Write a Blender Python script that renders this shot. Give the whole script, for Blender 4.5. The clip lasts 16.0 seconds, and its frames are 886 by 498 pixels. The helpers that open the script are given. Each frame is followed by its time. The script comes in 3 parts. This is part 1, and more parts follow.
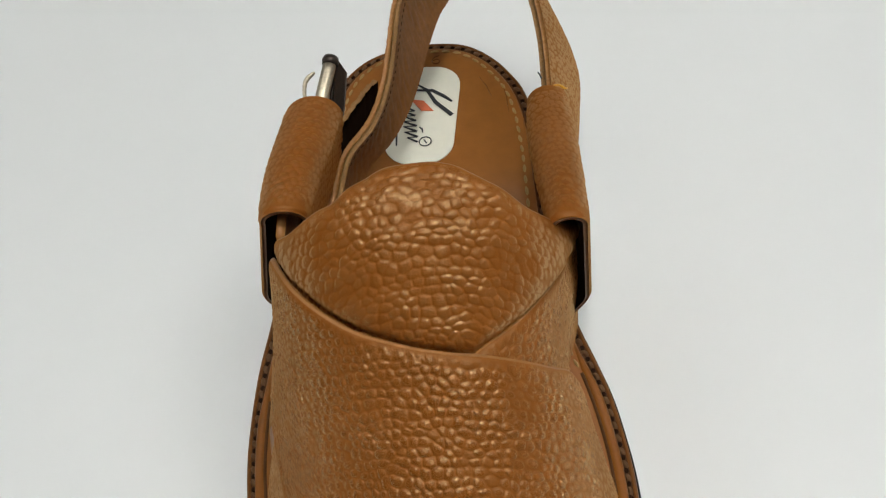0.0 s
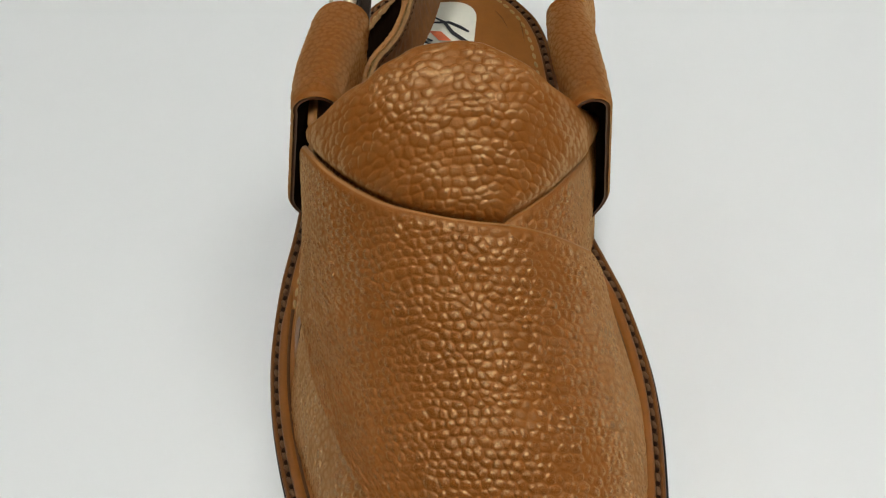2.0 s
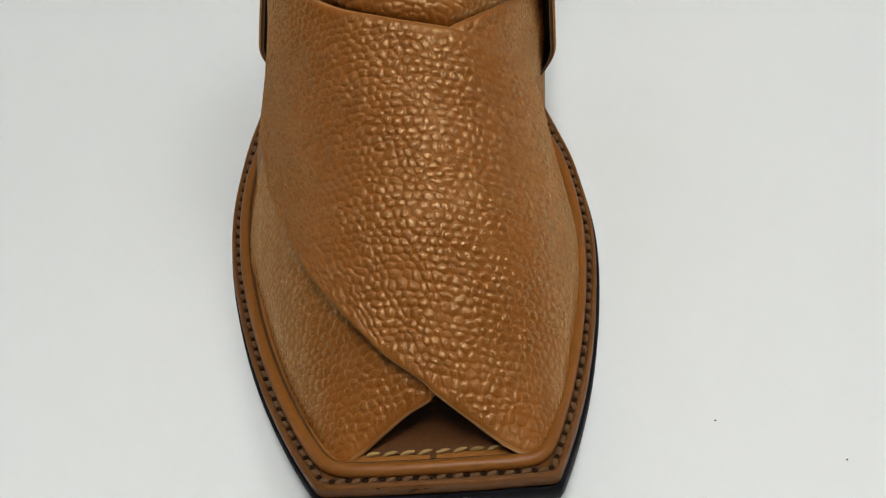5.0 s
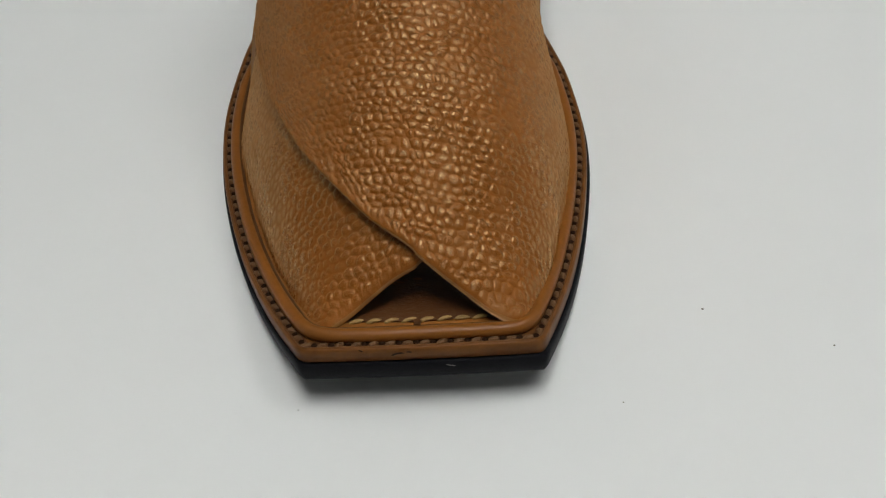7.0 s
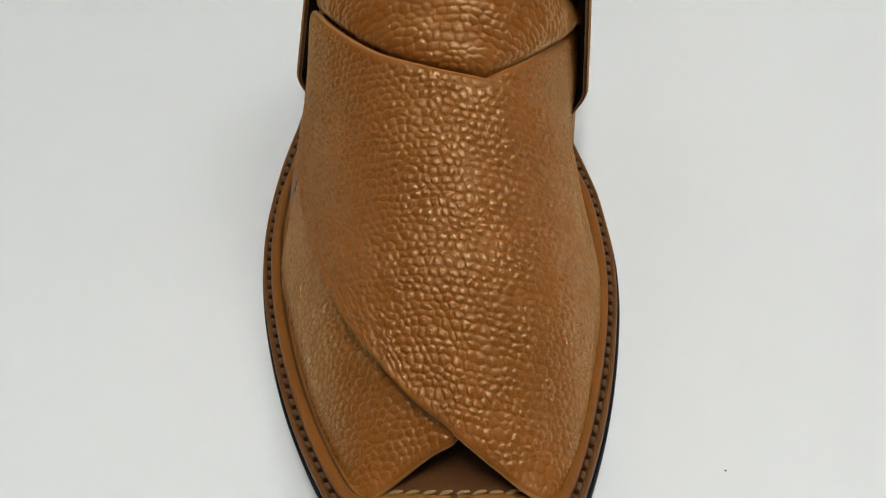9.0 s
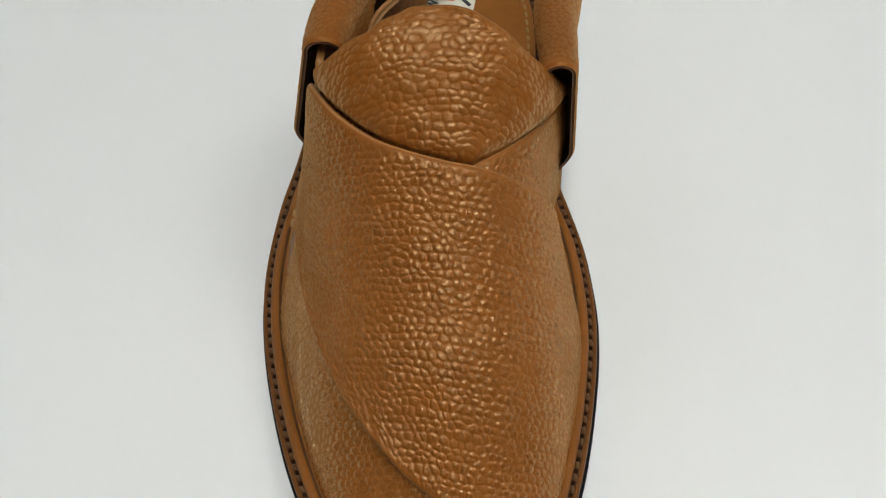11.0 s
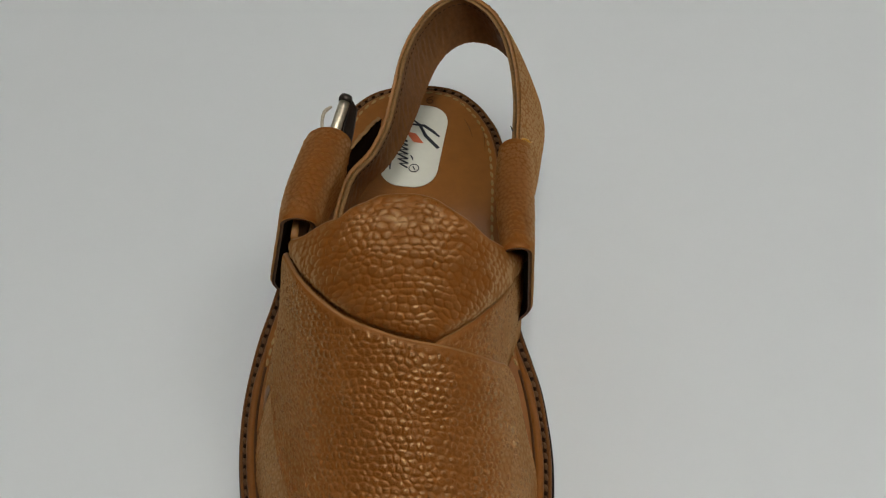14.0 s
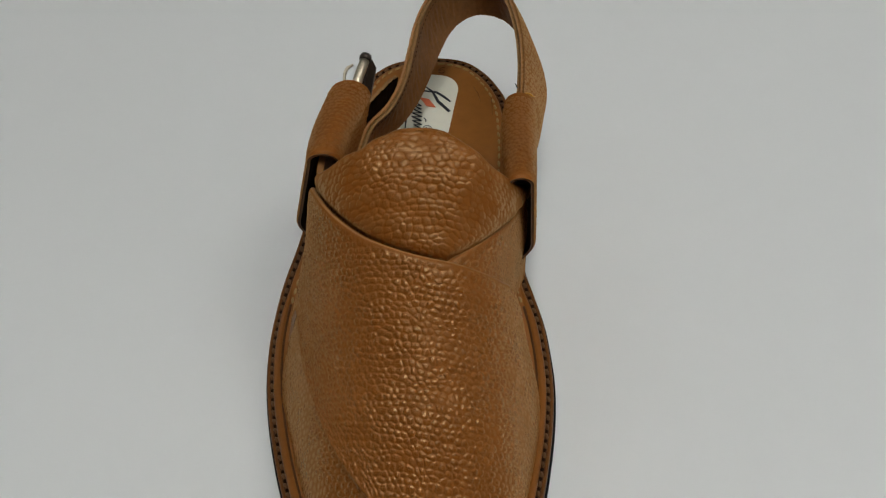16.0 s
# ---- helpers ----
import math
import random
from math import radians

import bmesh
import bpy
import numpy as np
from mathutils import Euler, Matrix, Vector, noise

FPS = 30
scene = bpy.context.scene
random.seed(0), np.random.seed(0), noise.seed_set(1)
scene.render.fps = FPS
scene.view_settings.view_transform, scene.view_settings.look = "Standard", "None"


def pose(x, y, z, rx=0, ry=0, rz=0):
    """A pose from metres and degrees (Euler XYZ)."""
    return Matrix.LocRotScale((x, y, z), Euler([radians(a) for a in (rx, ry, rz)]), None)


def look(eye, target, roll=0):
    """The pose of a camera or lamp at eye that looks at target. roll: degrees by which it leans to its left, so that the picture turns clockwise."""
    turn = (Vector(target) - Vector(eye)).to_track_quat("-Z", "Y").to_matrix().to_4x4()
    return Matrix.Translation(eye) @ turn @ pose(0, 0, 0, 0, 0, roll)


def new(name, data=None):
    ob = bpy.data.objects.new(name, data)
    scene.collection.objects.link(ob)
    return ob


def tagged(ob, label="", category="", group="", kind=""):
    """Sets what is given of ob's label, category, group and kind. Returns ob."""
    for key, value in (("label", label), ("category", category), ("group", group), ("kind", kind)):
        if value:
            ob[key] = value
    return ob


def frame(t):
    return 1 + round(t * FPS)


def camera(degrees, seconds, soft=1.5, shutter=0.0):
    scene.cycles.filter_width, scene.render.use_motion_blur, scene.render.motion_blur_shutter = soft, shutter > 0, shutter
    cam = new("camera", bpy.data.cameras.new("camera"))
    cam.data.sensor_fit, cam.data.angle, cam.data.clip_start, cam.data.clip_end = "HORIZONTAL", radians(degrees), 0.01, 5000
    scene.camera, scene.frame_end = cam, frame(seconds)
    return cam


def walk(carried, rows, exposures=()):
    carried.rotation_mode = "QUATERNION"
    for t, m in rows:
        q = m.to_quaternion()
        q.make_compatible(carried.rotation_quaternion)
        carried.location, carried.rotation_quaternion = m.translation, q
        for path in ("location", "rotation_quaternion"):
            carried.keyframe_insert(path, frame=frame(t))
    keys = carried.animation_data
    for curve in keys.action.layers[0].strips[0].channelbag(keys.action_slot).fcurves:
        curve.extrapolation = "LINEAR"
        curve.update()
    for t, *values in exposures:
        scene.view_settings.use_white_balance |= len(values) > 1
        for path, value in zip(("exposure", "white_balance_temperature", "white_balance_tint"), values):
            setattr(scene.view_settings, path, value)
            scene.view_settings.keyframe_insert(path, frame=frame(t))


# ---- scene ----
cam = camera(50.0, 16.0, soft=1.2)
PATH = [
    (0, (0.02224, -0.00890, 0.29295), (-0.00035, 0.17880, 0.03477), -11.86),
    (0.5, (0.01937, -0.02324, 0.28496), (-0.00271, 0.17178, 0.03221), -11.43),
    (1, (0.01471, -0.03278, 0.28290), (-0.00672, 0.16450, 0.03186), -11.04),
    (1.5, (0.00982, -0.04164, 0.27718), (-0.01126, 0.15673, 0.02697), -11.02),
    (2, (0.00786, -0.04615, 0.27643), (-0.00989, 0.14991, 0.02415), -10.18),
    (2.5, (0.01141, -0.06069, 0.27147), (-0.00886, 0.14089, 0.02376), -10.64),
    (3, (0.01376, -0.07260, 0.26602), (-0.00391, 0.13304, 0.02148), -9.80),
    (3.5, (0.01672, -0.08326, 0.26106), (-0.00091, 0.12572, 0.01937), -9.40),
    (4, (0.02296, -0.09349, 0.25621), (0.00196, 0.11832, 0.01726), -9.72),
    (4.5, (0.02301, -0.10519, 0.25025), (0.00429, 0.10719, 0.01162), -8.66),
    (5, (0.02064, -0.11811, 0.24091), (0.00242, 0.09692, 0.00463), -7.70),
    (5.2, (0.02222, -0.12547, 0.23393), (0.00474, 0.09132, -0.00079), -7.16),
    (5.7, (0.02187, -0.13846, 0.22230), (0.00514, 0.08145, -0.00961), -6.35),
    (6.2, (0.02168, -0.14732, 0.21293), (0.00535, 0.07500, -0.01676), -5.95),
    (6.8, (0.02106, -0.15016, 0.20931), (0.00466, 0.07283, -0.01970), -5.78),
    (7.3, (0.01973, -0.14406, 0.21653), (0.00271, 0.07655, -0.01464), -5.71),
    (7.5, (0.02101, -0.14239, 0.21938), (0.00302, 0.07773, -0.01219), -5.80),
    (8, (0.01713, -0.12928, 0.23485), (-0.00114, 0.08565, -0.00152), -5.56),
    (8.5, (0.01550, -0.11550, 0.25080), (-0.00493, 0.09431, 0.01004), -5.76),
    (9, (0.01621, -0.10730, 0.26235), (-0.00546, 0.09973, 0.01931), -5.86),
    (9.5, (0.01701, -0.09928, 0.27403), (-0.00553, 0.10325, 0.02743), -5.98),
    (10.1, (0.01822, -0.09015, 0.28790), (-0.00445, 0.10424, 0.03499), -6.10),
    (10.7, (0.01970, -0.08159, 0.30073), (-0.00227, 0.10464, 0.04158), -6.05),
    (11.3, (0.02141, -0.07365, 0.31162), (0.00085, 0.10760, 0.04870), -5.69),
    (11.5, (0.02219, -0.07050, 0.31409), (0.00192, 0.10953, 0.05032), -5.55),
    (12, (0.02353, -0.06479, 0.32282), (0.00497, 0.11376, 0.05791), -5.01),
    (12.5, (0.02339, -0.05997, 0.33246), (0.00577, 0.11827, 0.06728), -4.68),
    (13, (0.02435, -0.05395, 0.34114), (0.00814, 0.12519, 0.07648), -4.12),
    (13.5, (0.02504, -0.04928, 0.34959), (0.01060, 0.13307, 0.08702), -3.50),
    (14, (0.02631, -0.04919, 0.35605), (0.01281, 0.13848, 0.09722), -3.35),
    (14.5, (0.02573, -0.05829, 0.35356), (0.01144, 0.13413, 0.09827), -3.52),
    (15, (0.02600, -0.06855, 0.35030), (0.01055, 0.12561, 0.09640), -3.83),
    (15.5, (0.02425, -0.08351, 0.35650), (0.00843, 0.11109, 0.10296), -3.85),
    (16, (0.02767, -0.10243, 0.36120), (0.01066, 0.09488, 0.10984), -3.96),
]

EXPOSURES = [(0, -0.03), (3.5, -0.03), (5.2, -0.03), (7.5, -0.30), (9, -0.05), (11.5, -0.05), (12.5, -0.25), (13, -0.45), (13.4, -0.56), (14, -0.62), (16, -0.62)]
walk(cam, [(t, look(eye, target, roll)) for t, eye, target, roll in PATH], EXPOSURES)

# ---------------------------------------------------------------- light
world = bpy.data.worlds.new("room_air")
scene.world = world
world.use_nodes = True
world.node_tree.nodes["Background"].inputs["Color"].default_value = (0.9, 0.95, 1.0, 1)
world.node_tree.nodes["Background"].inputs["Strength"].default_value = 0.05

LAMP = 16.25          # glow of the ceiling panels

MM = 0.001
PI = math.pi


# ---------------------------------------------------------------- materials
def material(name):
    m = bpy.data.materials.new(name)
    m.use_nodes = True
    nodes, links = m.node_tree.nodes, m.node_tree.links
    return m, nodes, links, nodes["Principled BSDF"]


def add(nodes, kind, **values):
    n = nodes.new(kind)
    for key, value in values.items():
        if key in n.inputs:
            n.inputs[key].default_value = value
    return n


def ramp(nodes, stops):
    n = nodes.new("ShaderNodeValToRGB")
    while len(n.color_ramp.elements) < len(stops):
        n.color_ramp.elements.new(0.5)
    for e, (at, colour) in zip(n.color_ramp.elements, stops):
        e.position, e.color = at, (*colour, 1)
    return n


def plain(name, colour, rough=0.5, metal=0.0, grain=900.0, vary=0.15, bump=0.0002, spec=0.5):
    """A surface of one colour with a fine grain and broad, faint stains."""
    m, nodes, links, bsdf = material(name)
    co = nodes.new("ShaderNodeTexCoord")
    fine = add(nodes, "ShaderNodeTexNoise", Scale=grain, Detail=5.0, Roughness=0.6)
    broad = add(nodes, "ShaderNodeTexNoise", Scale=grain / 14, Detail=3.0)
    links.new(co.outputs["Object"], fine.inputs["Vector"])
    links.new(co.outputs["Object"], broad.inputs["Vector"])
    mix = add(nodes, "ShaderNodeMath")
    links.new(fine.outputs["Fac"], mix.inputs[0])
    links.new(broad.outputs["Fac"], mix.inputs[1])
    half = add(nodes, "ShaderNodeMath")
    half.operation = "MULTIPLY"
    links.new(mix.outputs[0], half.inputs[0])
    half.inputs[1].default_value = 0.5
    tone = ramp(nodes, [(0.3, [c * (1 - vary) for c in colour]), (0.7, [min(1, c * (1 + vary)) for c in colour])])
    links.new(half.outputs[0], tone.inputs["Fac"])
    links.new(tone.outputs["Color"], bsdf.inputs["Base Color"])
    b = add(nodes, "ShaderNodeBump", Strength=0.6, Distance=bump)
    links.new(fine.outputs["Fac"], b.inputs["Height"])
    links.new(b.outputs["Normal"], bsdf.inputs["Normal"])
    bsdf.inputs["Roughness"].default_value = rough
    bsdf.inputs["Metallic"].default_value = metal
    bsdf.inputs["Specular IOR Level"].default_value = spec
    return m


def pebbled(name, colour, cell=0.8, depth=0.05, rough=0.36, stretch=(1, 1, 1)):
    """Dyed, glossy leather with a fine hair grain, laid on the sheet's own flat measure, in millimetres."""
    m, nodes, links, bsdf = material(name)
    co = nodes.new("ShaderNodeTexCoord")
    scaled = add(nodes, "ShaderNodeMapping")
    scaled.inputs["Scale"].default_value = stretch
    links.new(co.outputs["UV"], scaled.inputs["Vector"])

    def math_node(kind, a, b=None, c=None):
        n = nodes.new("ShaderNodeMath")
        n.operation = kind
        for k, v in enumerate((a, b, c)):
            if v is None:
                continue
            if isinstance(v, (int, float)):
                n.inputs[k].default_value = v
            else:
                links.new(v, n.inputs[k])
        return n.outputs[0]

    # bent coordinates make the cells uneven
    bend = add(nodes, "ShaderNodeTexNoise", Scale=0.22, Detail=3.0)
    links.new(scaled.outputs["Vector"], bend.inputs["Vector"])
    shift = nodes.new("ShaderNodeVectorMath")
    shift.operation = "MULTIPLY_ADD"
    links.new(bend.outputs["Color"], shift.inputs[0])
    shift.inputs[1].default_value = (cell * 1.1,) * 3
    links.new(scaled.outputs["Vector"], shift.inputs[2])

    def cells(feature, size):
        v = add(nodes, "ShaderNodeTexVoronoi", Scale=1 / size, Randomness=0.8)
        v.voronoi_dimensions, v.feature = "2D", feature
        links.new(shift.outputs[0], v.inputs["Vector"])
        return v.outputs["Distance"]
    small = cells("F1", cell)
    hair = add(nodes, "ShaderNodeTexNoise", Scale=3.0, Detail=3.0)
    links.new(scaled.outputs["Vector"], hair.inputs["Vector"])
    height = math_node("MULTIPLY_ADD", small, -0.5, hair.outputs["Fac"])
    b = add(nodes, "ShaderNodeBump", Strength=1.0, Distance=depth * 0.001)
    links.new(height, b.inputs["Height"])
    links.new(b.outputs["Normal"], bsdf.inputs["Normal"])
    # dye: thinner on the tops, richer in the creases, patchy at large
    tone = ramp(nodes, [(0.25, [c * 0.86 for c in colour]), (0.5, colour), (0.75, [min(1, c * 1.1) for c in colour])])
    links.new(hair.outputs["Fac"], tone.inputs["Fac"])
    patch = add(nodes, "ShaderNodeTexNoise", Scale=0.035, Detail=4.0)
    links.new(co.outputs["UV"], patch.inputs["Vector"])
    tint = ramp(nodes, [(0.3, (0.9, 0.88, 0.84)), (0.7, (1.08, 1.08, 1.08))])
    links.new(patch.outputs["Fac"], tint.inputs["Fac"])
    mixed = nodes.new("ShaderNodeMix")
    mixed.data_type, mixed.blend_type = "RGBA", "MULTIPLY"
    mixed.inputs["Factor"].default_value = 1.0
    links.new(tone.outputs["Color"], mixed.inputs["A"])
    links.new(tint.outputs["Color"], mixed.inputs["B"])
    links.new(mixed.outputs["Result"], bsdf.inputs["Base Color"])
    shine = nodes.new("ShaderNodeMapRange")
    shine.inputs["To Min"].default_value, shine.inputs["To Max"].default_value = rough + 0.05, rough - 0.02
    links.new(hair.outputs["Fac"], shine.inputs["Value"])
    polish = nodes.new("ShaderNodeAttribute")
    polish.attribute_name = "polish"
    dull = nodes.new("ShaderNodeMapRange")
    dull.inputs["From Min"].default_value, dull.inputs["From Max"].default_value = 0.35, 0.8
    dull.inputs["To Min"].default_value, dull.inputs["To Max"].default_value = 0.18, 0.0
    links.new(polish.outputs["Fac"], dull.inputs["Value"])
    rough_sum = math_node("ADD", shine.outputs["Result"], dull.outputs["Result"])
    gloss = nodes.new("ShaderNodeMapRange")
    gloss.inputs["From Min"].default_value, gloss.inputs["From Max"].default_value = 0.35, 0.8
    gloss.inputs["To Min"].default_value, gloss.inputs["To Max"].default_value = 0.45, 1.0
    links.new(polish.outputs["Fac"], gloss.inputs["Value"])
    # the finish: a tinted gloss over the dyed hide
    bsdf.inputs["Specular IOR Level"].default_value = 0.0
    bsdf.inputs["Sheen Weight"].default_value = 0.04
    bsdf.inputs["Sheen Roughness"].default_value = 0.45
    bsdf.inputs["Sheen Tint"].default_value = (1.0, 0.66, 0.28, 1)
    finish = nodes.new("ShaderNodeBsdfGlossy")
    finish.inputs["Color"].default_value = (1.0, 0.74, 0.39, 1)
    links.new(rough_sum, finish.inputs["Roughness"])
    links.new(b.outputs["Normal"], finish.inputs["Normal"])
    fresnel = add(nodes, "ShaderNodeFresnel", IOR=1.3)
    links.new(b.outputs["Normal"], fresnel.inputs["Normal"])
    over = nodes.new("ShaderNodeMixShader")
    amount = math_node("MULTIPLY_ADD", fresnel.outputs[0], 0.23, 0.080)
    links.new(math_node("MULTIPLY", amount, gloss.outputs["Result"]), over.inputs[0])
    links.new(bsdf.outputs[0], over.inputs[1])
    links.new(finish.outputs[0], over.inputs[2])
    links.new(over.outputs[0], nodes["Material Output"].inputs["Surface"])
    return m


def glowing(name, colour, strength):
    m, nodes, links, bsdf = material(name)
    bsdf.inputs["Base Color"].default_value = (0.9, 0.9, 0.9, 1)
    bsdf.inputs["Emission Color"].default_value = (*colour, 1)
    bsdf.inputs["Emission Strength"].default_value = strength
    return m


TAN = (0.240, 0.0705, 0.0086)
leather = pebbled("pebbled_leather", TAN, 0.8, 0.095, 0.255)
leather_tongue = pebbled("tongue_leather", TAN, 1.0, 0.08, 0.29)
leather_loop = pebbled("loop_leather", TAN, 0.8, 0.03, 0.27)
cut_edge = plain("cut_leather_edge", (0.34, 0.145, 0.035), 0.5, grain=1500)
smooth_leather = plain("smooth_leather", (0.22, 0.085, 0.016), 0.45, grain=700, vary=0.12, spec=0.25)
dyed_edge = plain("dyed_leather_edge", (0.12, 0.045, 0.012), 0.5, grain=1500, spec=0.3)
footbed_leather = plain("footbed_leather", (0.265, 0.096, 0.018), 0.45, grain=160, vary=0.16, spec=0.25)
toe_shade = plain("toe_shade", (0.105, 0.040, 0.012), 0.42, grain=900, vary=0.2, bump=0.0005, spec=0.35)
piping_leather = plain("piping_leather", (0.225, 0.077, 0.012), 0.36, grain=500, spec=0.28)
lining = plain("brown_lining", (0.22, 0.092, 0.027), 0.55, grain=500, vary=0.28, spec=0.1)
# lining near-black: carries the shade inside bands, loops and strap tail
shade_lining = plain("shade_lining", (0.016, 0.008, 0.004), 0.9, spec=0.03)
raw_edge = plain("raw_hide_edge", (0.27, 0.135, 0.04), 0.75, grain=2500, vary=0.35, bump=0.0006)
midsole_leather = plain("midsole_leather", (0.165, 0.060, 0.012), 0.42, grain=260, vary=0.42, spec=0.16)
welt_leather = plain("welt_leather", (0.155, 0.057, 0.013), 0.45, grain=300, vary=0.38, spec=0.15)
groove_brown = plain("stitch_groove", (0.085, 0.036, 0.012), 0.7, vary=0.3, spec=0.2)
hole_dark = plain("awl_hole", (0.022, 0.010, 0.005), 0.9, spec=0.02)
thread_brown = plain("brown_thread", (0.14, 0.062, 0.019), 0.7, grain=3000, vary=0.35, bump=0.0005)
thread_cream = plain("cream_thread", (0.38, 0.235, 0.08), 0.6, grain=3000, vary=0.3, bump=0.0005)
rubber = plain("black_rubber", (0.008, 0.008, 0.010), 0.5, grain=900, vary=0.3, spec=0.06)
cream = plain("cream_label", (0.72, 0.70, 0.58), 0.5, grain=300, vary=0.04)
ink = plain("black_ink", (0.015, 0.016, 0.018), 0.5)
orange_ink = plain("orange_ink", (0.72, 0.17, 0.07), 0.5)
steel = plain("aged_steel", (0.62, 0.54, 0.40), 0.28, 0.85, grain=1200, vary=0.3)
dark_metal = plain("dark_bronze", (0.06, 0.045, 0.035), 0.35, 0.7)
glue = plain("yellow_glue", (0.62, 0.30, 0.03), 0.4)
black_thread = plain("black_thread", (0.02, 0.025, 0.03), 0.7)
white_top = plain("white_laminate", (0.80, 0.81, 0.80), 0.38, grain=40, vary=0.012, bump=0.00003, spec=0.5)
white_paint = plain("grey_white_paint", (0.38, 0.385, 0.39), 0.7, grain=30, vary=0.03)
bounce_white = plain("bounce_white", (0.84, 0.84, 0.83), 0.7, grain=30, vary=0.02)
grey_floor = plain("grey_floor", (0.35, 0.34, 0.32), 0.5, grain=20, vary=0.1)
dust = plain("dust", (0.12, 0.10, 0.08), 0.9)


# ---------------------------------------------------------------- building helpers
def mesh_from(name, verts, faces, mat, smooth=True):
    me = bpy.data.meshes.new(name)
    me.from_pydata([tuple(v) for v in verts], [], faces)
    me.update()
    me.materials.append(mat)
    if smooth:
        me.polygons.foreach_set("use_smooth", [True] * len(me.polygons))
    return me


def part(name, me, parent, label=""):
    ob = new(name, me)
    ob.parent = parent
    return tagged(ob, label)


def thing(name, label, category, group="", kind=""):
    return tagged(new(name), label, category, group, kind)


def boxed(name, lo, hi, mat, bevel=0.0):
    bm = bmesh.new()
    bmesh.ops.create_cube(bm, size=1.0)
    for v in bm.verts:
        v.co = Vector([lo[k] + (v.co[k] + 0.5) * (hi[k] - lo[k]) for k in range(3)])
    if bevel:
        bmesh.ops.bevel(bm, geom=bm.edges[:], offset=bevel, segments=2, affect="EDGES")
    me = bpy.data.meshes.new(name)
    bm.to_mesh(me)
    bm.free()
    me.materials.append(mat)
    return me


def grid_faces(rows, cols, start=0, flip=False, close_cols=False):
    out = []
    for i in range(rows - 1):
        for j in range(cols if close_cols else cols - 1):
            a, b = start + i * cols + j, start + i * cols + (j + 1) % cols
            c, d = b + cols, a + cols
            out.append((a, d, c, b) if flip else (a, b, c, d))
    return out


def normals_of(g):
    """Unit normals of a grid of points (rows, cols, 3)."""
    du, dv = np.gradient(g, axis=0), np.gradient(g, axis=1)
    n = np.cross(dv, du)
    return n / np.maximum(np.linalg.norm(n, axis=2, keepdims=True), 1e-9)


def sheet(name, outer, inner, mat, edge_mat=None, inner_mat=None, rim_rows=0, relief=None):
    """A closed sheet of leather between two grids of points, in millimetres. relief: heights added to the outer face."""
    r, c = outer.shape[:2]
    flat = np.zeros((r, c, 2))
    flat[:, 1:, 0] = np.cumsum(np.linalg.norm(np.diff(outer, axis=1), axis=2), axis=1)
    flat[..., 0] -= flat[:, c // 2 : c // 2 + 1, 0]
    flat[1:, :, 1] = np.cumsum(np.linalg.norm(np.diff(outer, axis=0), axis=2), axis=0)
    flat[..., 1] += outer[0, :, 1][None]
    way = outer - inner
    way = way / np.maximum(np.linalg.norm(way, axis=2, keepdims=True), 1e-6)
    grain = np.ones((r, c))
    if relief is not None:
        bumps = relief(flat[..., 0], flat[..., 1])
        outer = outer + way * bumps[..., None]
        grain = np.clip(bumps / np.percentile(bumps, 85), 0, 1)
    n = normals_of(outer)
    flip = float((n * way).sum(2).mean()) < 0
    verts = np.concatenate([outer.reshape(-1, 3), inner.reshape(-1, 3)]) * MM
    faces = grid_faces(r, c, 0, not flip) + grid_faces(r, c, r * c, flip)
    quads = (r - 1) * (c - 1)
    row = np.arange(quads) // (c - 1)
    rim = (row < rim_rows) | (row >= r - 1 - rim_rows)
    kinds = list(np.where(rim & bool(edge_mat), 1, 0)) + [2 if inner_mat else 0] * quads
    turn = [(0, k) for k in range(c)] + [(k, c - 1) for k in range(1, r)] + [(r - 1, k) for k in range(c - 2, -1, -1)] + [(k, 0) for k in range(r - 2, 0, -1)]
    ids = [p * c + q for p, q in turn]
    for p, q in zip(ids, ids[1:] + ids[:1]):
        faces.append((p, q, q + r * c, p + r * c) if flip else (q, p, p + r * c, q + r * c))
        kinds.append(1 if edge_mat else 0)
    me = mesh_from(name, verts, faces, mat)
    me.materials.append(edge_mat or mat)
    me.materials.append(inner_mat or mat)
    me.polygons.foreach_set("material_index", [int(k) for k in kinds])
    # how polished each spot is: the tops of the grain rub shiny, the creases stay dull
    me.attributes.new("polish", "FLOAT", "POINT").data.foreach_set("value", np.concatenate([grain.ravel(), np.ones(r * c)]).astype(np.float32))
    flat = np.tile(flat.reshape(-1, 2), (2, 1))
    ids = np.zeros(len(me.loops), int)
    me.loops.foreach_get("vertex_index", ids)
    me.uv_layers.new(name="sheet").data.foreach_set("uv", flat[ids].ravel())
    return me


def waves(u, v, size, seed):
    """Smooth uneven swelling between about -1 and 1, of the given wavelength."""
    rnd = np.random.RandomState(seed)
    total = 0
    for _ in range(9):
        a, f, p = rnd.uniform(0, PI), rnd.uniform(0.6, 1.7) * 2 * PI / size, rnd.uniform(0, 6)
        total = total + np.sin((u * math.cos(a) + v * math.sin(a)) * f + p)
    return total / 4.0


